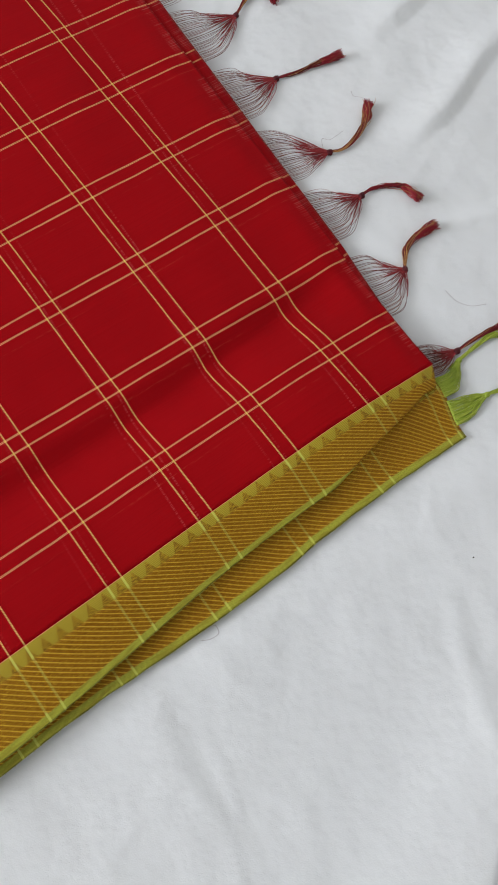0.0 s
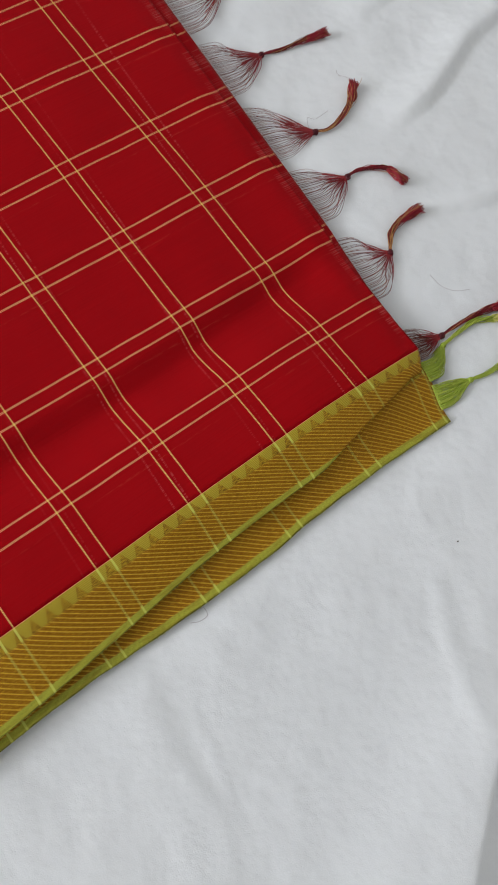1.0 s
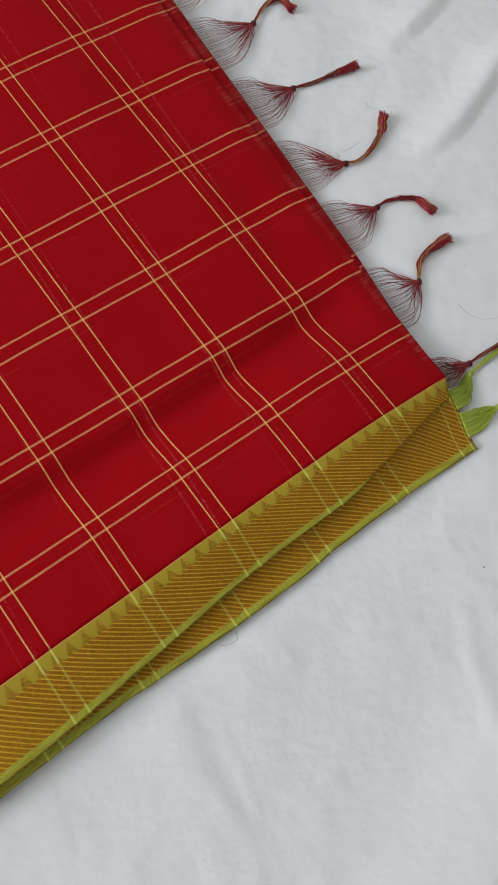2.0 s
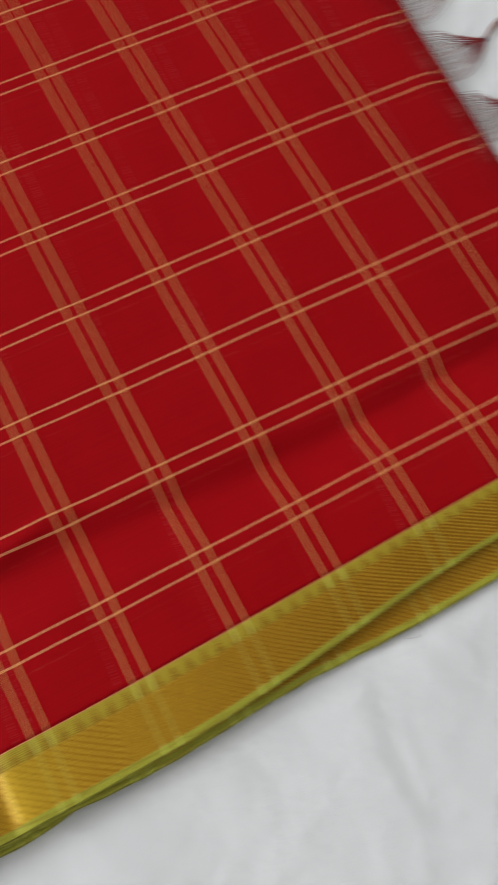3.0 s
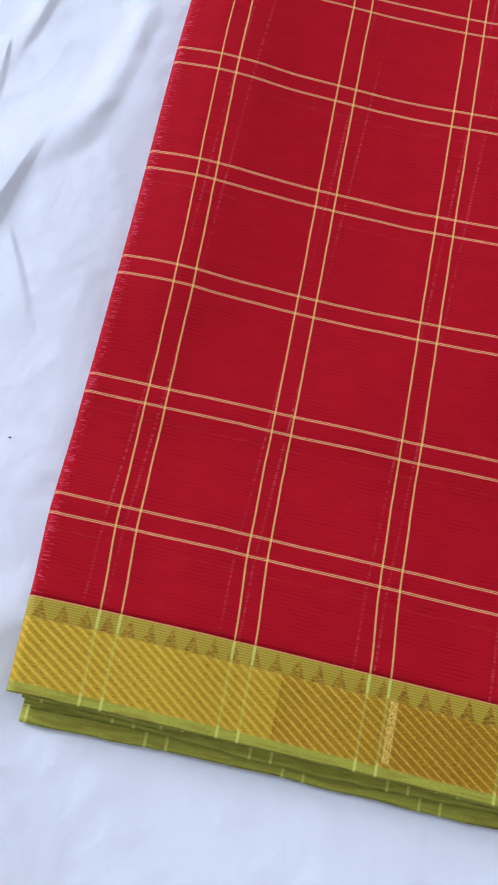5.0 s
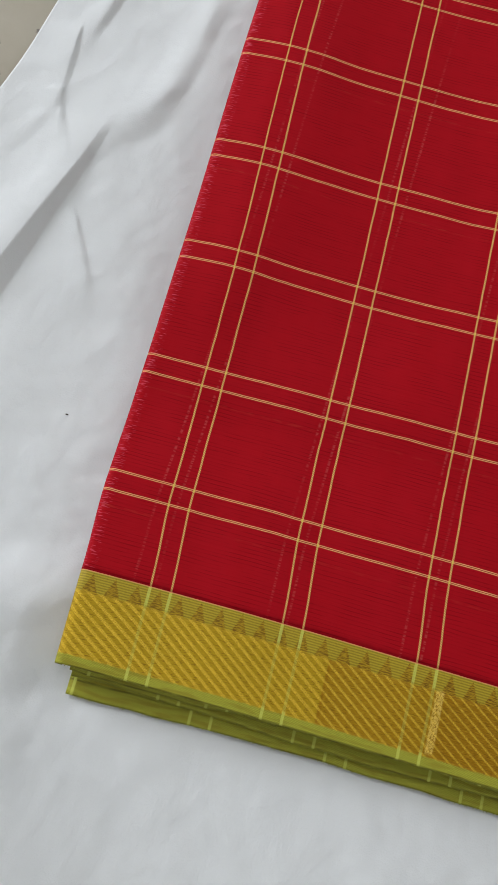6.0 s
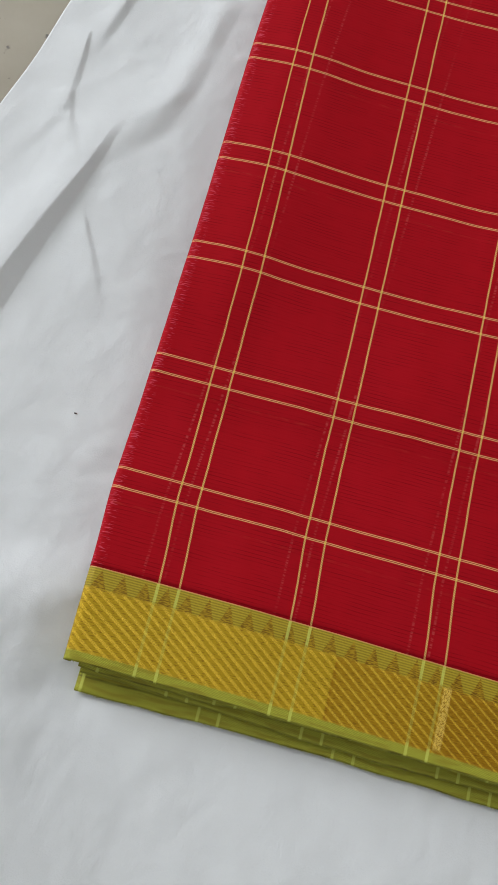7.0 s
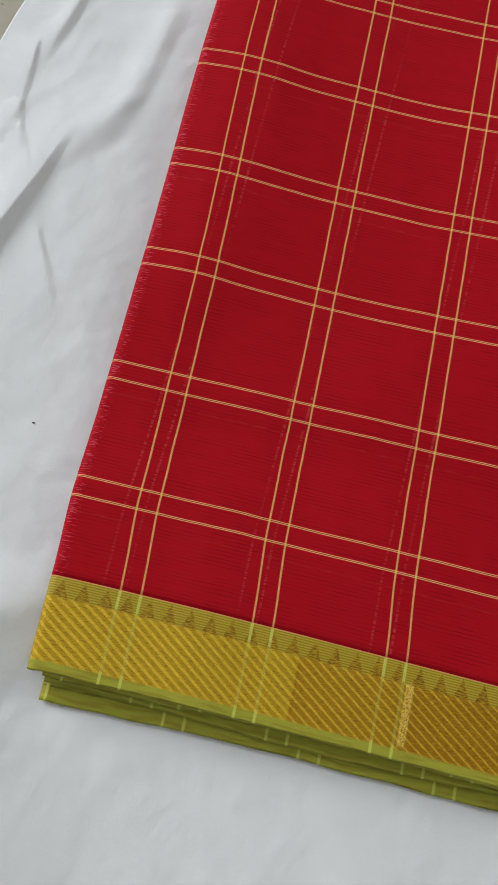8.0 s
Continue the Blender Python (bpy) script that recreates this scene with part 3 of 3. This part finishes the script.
def strands(bm, pts, count, spread, radius, twist, rng, sides=4, ragged=0.0):
    """A bundle of yarns along pts; spread gives the bundle's radius at 0..1."""
    n = len(pts)
    for c in range(count):
        ph, r0 = rng.uniform(0, 6.28), rng.uniform(0.25, 1.0)
        line = []
        for k, p in enumerate(pts):
            d = (pts[min(k + 1, n - 1)] - pts[max(k - 1, 0)]).normalized()
            side = d.cross(Vector((0, 0, 1))).normalized()
            f = k / (n - 1)
            w = spread(f) * r0 * (1 + 0.35 * math.sin(9 * f + 3 * ph))
            q = p + side * (w * math.cos(ph + twist * f)) + Vector((0, 0, 1)) * (w * 0.8 * math.sin(ph + twist * f) + spread(f) * 0.8)
            line.append(q)
        if ragged:
            line[-1] = line[-2].lerp(line[-1], rng.uniform(1 - ragged, 1.3))
            line[-1].z -= 0.0006 * rng.random()
        tube(bm, line, radius * rng.uniform(0.8, 1.2), sides)


def knot_mesh(centre, along, size):
    bm = bmesh.new()
    side = along.cross(Vector((0, 0, 1))).normalized()
    up = side.cross(along)
    pts = []
    for k in range(30):
        a = k / 29 * 6.28 * 2.4
        r = size * (0.75 + 0.15 * math.sin(a * 1.7))
        pts.append(centre + along * (size * (k / 29 - 0.5) * 1.8) + side * (r * math.cos(a)) + up * (r * math.sin(a)))
    tube(bm, pts, size * 0.62, 7)
    return bm


def tassel(v0, v1, knot, tail, seed, threads=46, fan=None, cord=None, tuft=None, label="", pale=None):
    """Loose warp ends from v0..v1 of the cloth's end gathered in a knot, a twisted cord and a cut tuft."""
    rng = random.Random(seed)
    knot = on_sheet(*knot, 0.0014)
    bm, gathered = bmesh.new(), bmesh.new()
    for i in range(threads):
        v = v0 + (v1 - v0) * (i + rng.uniform(0.1, 0.9)) / threads
        root = fringe_place(FRINGE_END, v) + Vector((-0.001, 0, 0))
        gap = knot - root
        low = max(0.0, min(1.0, gap.y / 0.04))
        a = root + Vector((gap.x * 0.30 + rng.uniform(0, 0.004), gap.y * 0.10 - 0.0015, 0))
        b = root + Vector((gap.x * (0.66 + 0.20 * low) + rng.uniform(-0.002, 0.002), gap.y * 0.55 + rng.uniform(-0.002, 0.001), 0))
        a.z = max(root.z * 0.75, sheet_height(a.x, a.y) + 0.0008) + rng.uniform(0, 0.0012)
        b.z = sheet_height(b.x, b.y) + 0.0010 + rng.uniform(0, 0.0018)
        end = knot + Vector((rng.uniform(-0.001, 0.001), rng.uniform(-0.0008, 0.0008), rng.uniform(0, 0.0006)))
        pts = bezier((root, a, b, end), 8)
        tube(bm, pts, rng.uniform(0.00010, 0.00019) * (1.5 if fan else 1.0), 3)
        cut = rng.randint(11, 19)
        tube(gathered, [p + Vector((0, 0, 0.0002)) for p in pts[cut:]], rng.uniform(0.00014, 0.00026), 3)
    top = part("tassel", bm, fan or YARN_FAN, saree, label or "maroon knotted tassel with loose warp ends")
    part("gathered_yarn", gathered, cord or YARN_PINK, top)
    line = bezier([knot] + [on_sheet(*p, 0.0006) for p in tail], 8)
    along = (line[2] - line[0]).normalized()
    part("knot", knot_mesh(knot, along, 0.0012 if cord else 0.0014), cord or YARN_KNOT, top)
    cut = int(len(line) * 0.74)
    bm = bmesh.new()
    strands(bm, line[:cut + 1], 44, lambda f: 0.0006 + 0.0015 * f, 0.00019, rng.uniform(2.5, 5.0), rng)
    part("cord", bm, cord or YARN_MAROON, top, "loosely twisted yarn cord")
    bm = bmesh.new()
    strands(bm, line[:-2], 9 if seed in (2, 4, 6) else 2, lambda f: 0.0008 + 0.0022 * f, 0.00015, 4.0, rng)
    strands(bm, line[cut - 4:], 4, lambda f: 0.0016 + 0.0030 * f, 0.00012, 1.0, rng, 3, 1.6)
    part("gold_thread", bm, pale or YARN_GOLD, top, "gold thread twisted through the cord")
    bm = bmesh.new()
    strands(bm, line[cut - 1:], 90, lambda f: 0.0019 + 0.0014 * f, 0.00022, 0.5, rng, 4, 2.0)
    part("tuft", bm, tuft or YARN_TUFT, top, "splayed cut yarn ends")
    return top


tassel(0.262, 0.318, (0.829, 0.292), ((0.842, 0.298), (0.853, 0.290), (0.860, 0.281)), 1)
tassel(0.211, 0.258, (0.8225, 0.2355), ((0.838, 0.2435), (0.850, 0.2425), (0.8505, 0.2290)), 2)
tassel(0.160, 0.203, (0.8125, 0.1790), ((0.8250, 0.1760), (0.8420, 0.1740), (0.8595, 0.1710)), 3)
tassel(0.108, 0.151, (0.8045, 0.1145), ((0.8140, 0.1120), (0.8270, 0.1150), (0.8395, 0.1220), (0.8490, 0.1320)), 4)
tassel(0.060, 0.100, (0.8005, 0.0785), ((0.8090, 0.0790), (0.8180, 0.0760), (0.8260, 0.0690), (0.8280, 0.0560)), 5, 40)
tassel(0.003, 0.049, (0.7895, 0.0245), ((0.7940, 0.0300), (0.8000, 0.0355), (0.8110, 0.0380), (0.8250, 0.0375)), 6, 40)
tassel(-0.0390, -0.018, (0.7800, -0.0330), ((0.7930, -0.0330), (0.8060, -0.0340), (0.8180, -0.0360), (0.8300, -0.0390)), 7, 50)
tassel(-0.0520, -0.0400, (0.7770, -0.0380), ((0.7900, -0.0370), (0.8030, -0.0370), (0.8140, -0.0420), (0.8270, -0.0480)), 8, 70, YARN_LIME, YARN_LIME, YARN_STRAW,
       "lime yarn tassel from the border", YARN_STRAW)
tassel(-0.0680, -0.0540, (0.7760, -0.0630), ((0.7840, -0.0650), (0.7930, -0.0660), (0.8040, -0.0660), (0.8170, -0.0650)), 9, 90, YARN_LIME, YARN_LIME, YARN_LIME,
       "lime yarn tassel from the border", YARN_LIME)


# ---- stray threads and specks on the sheet ----
def loose_thread(points, radius, label):
    bm = bmesh.new()
    tube(bm, bezier([on_sheet(x, y, radius) for x, y in points], 8), radius, 4)
    tagged(part("loose_thread", bm, LINT), label, "thread", "stray threads")


loose_thread(((0.5700, -0.0830), (0.5740, -0.0850), (0.5790, -0.0850), (0.5800, -0.0810), (0.5780, -0.0800)), 0.00010, "curled grey thread on the white sheet")
loose_thread(((0.8010, 0.0010), (0.8020, -0.0080), (0.8070, -0.0150), (0.8150, -0.0190)), 0.00010, "fine grey hair-like thread on the sheet")
loose_thread(((0.8490, 0.1300), (0.8500, 0.1370), (0.8460, 0.1420), (0.8470, 0.1460)), 0.00010, "fine grey thread beside a tassel")
loose_thread(((0.8020, 0.1160), (0.8080, 0.1260), (0.8120, 0.1230), (0.8230, 0.1240)), 0.00009, "fine grey thread over a tassel cord")


def speck(x, y, size):
    bm = bmesh.new()
    bmesh.ops.create_icosphere(bm, subdivisions=2, radius=size, matrix=Matrix.Translation(on_sheet(x, y, size * 0.4)) @ Matrix.Diagonal((1.6, 0.8, 0.5, 1)))
    for w in bm.verts:
        w.co += Vector((noise.noise(w.co * 3000), noise.noise(w.co * 2500), 0)) * size * 0.5
    tagged(part("dirt_speck", bm, DIRT), "tiny dark speck of dirt on the sheet", "speck", "specks on the sheet")


speck(-0.0560, 0.0300, 0.00045)
speck(-0.0640, -0.0900, 0.0007)
speck(0.7080, -0.1290, 0.0004)
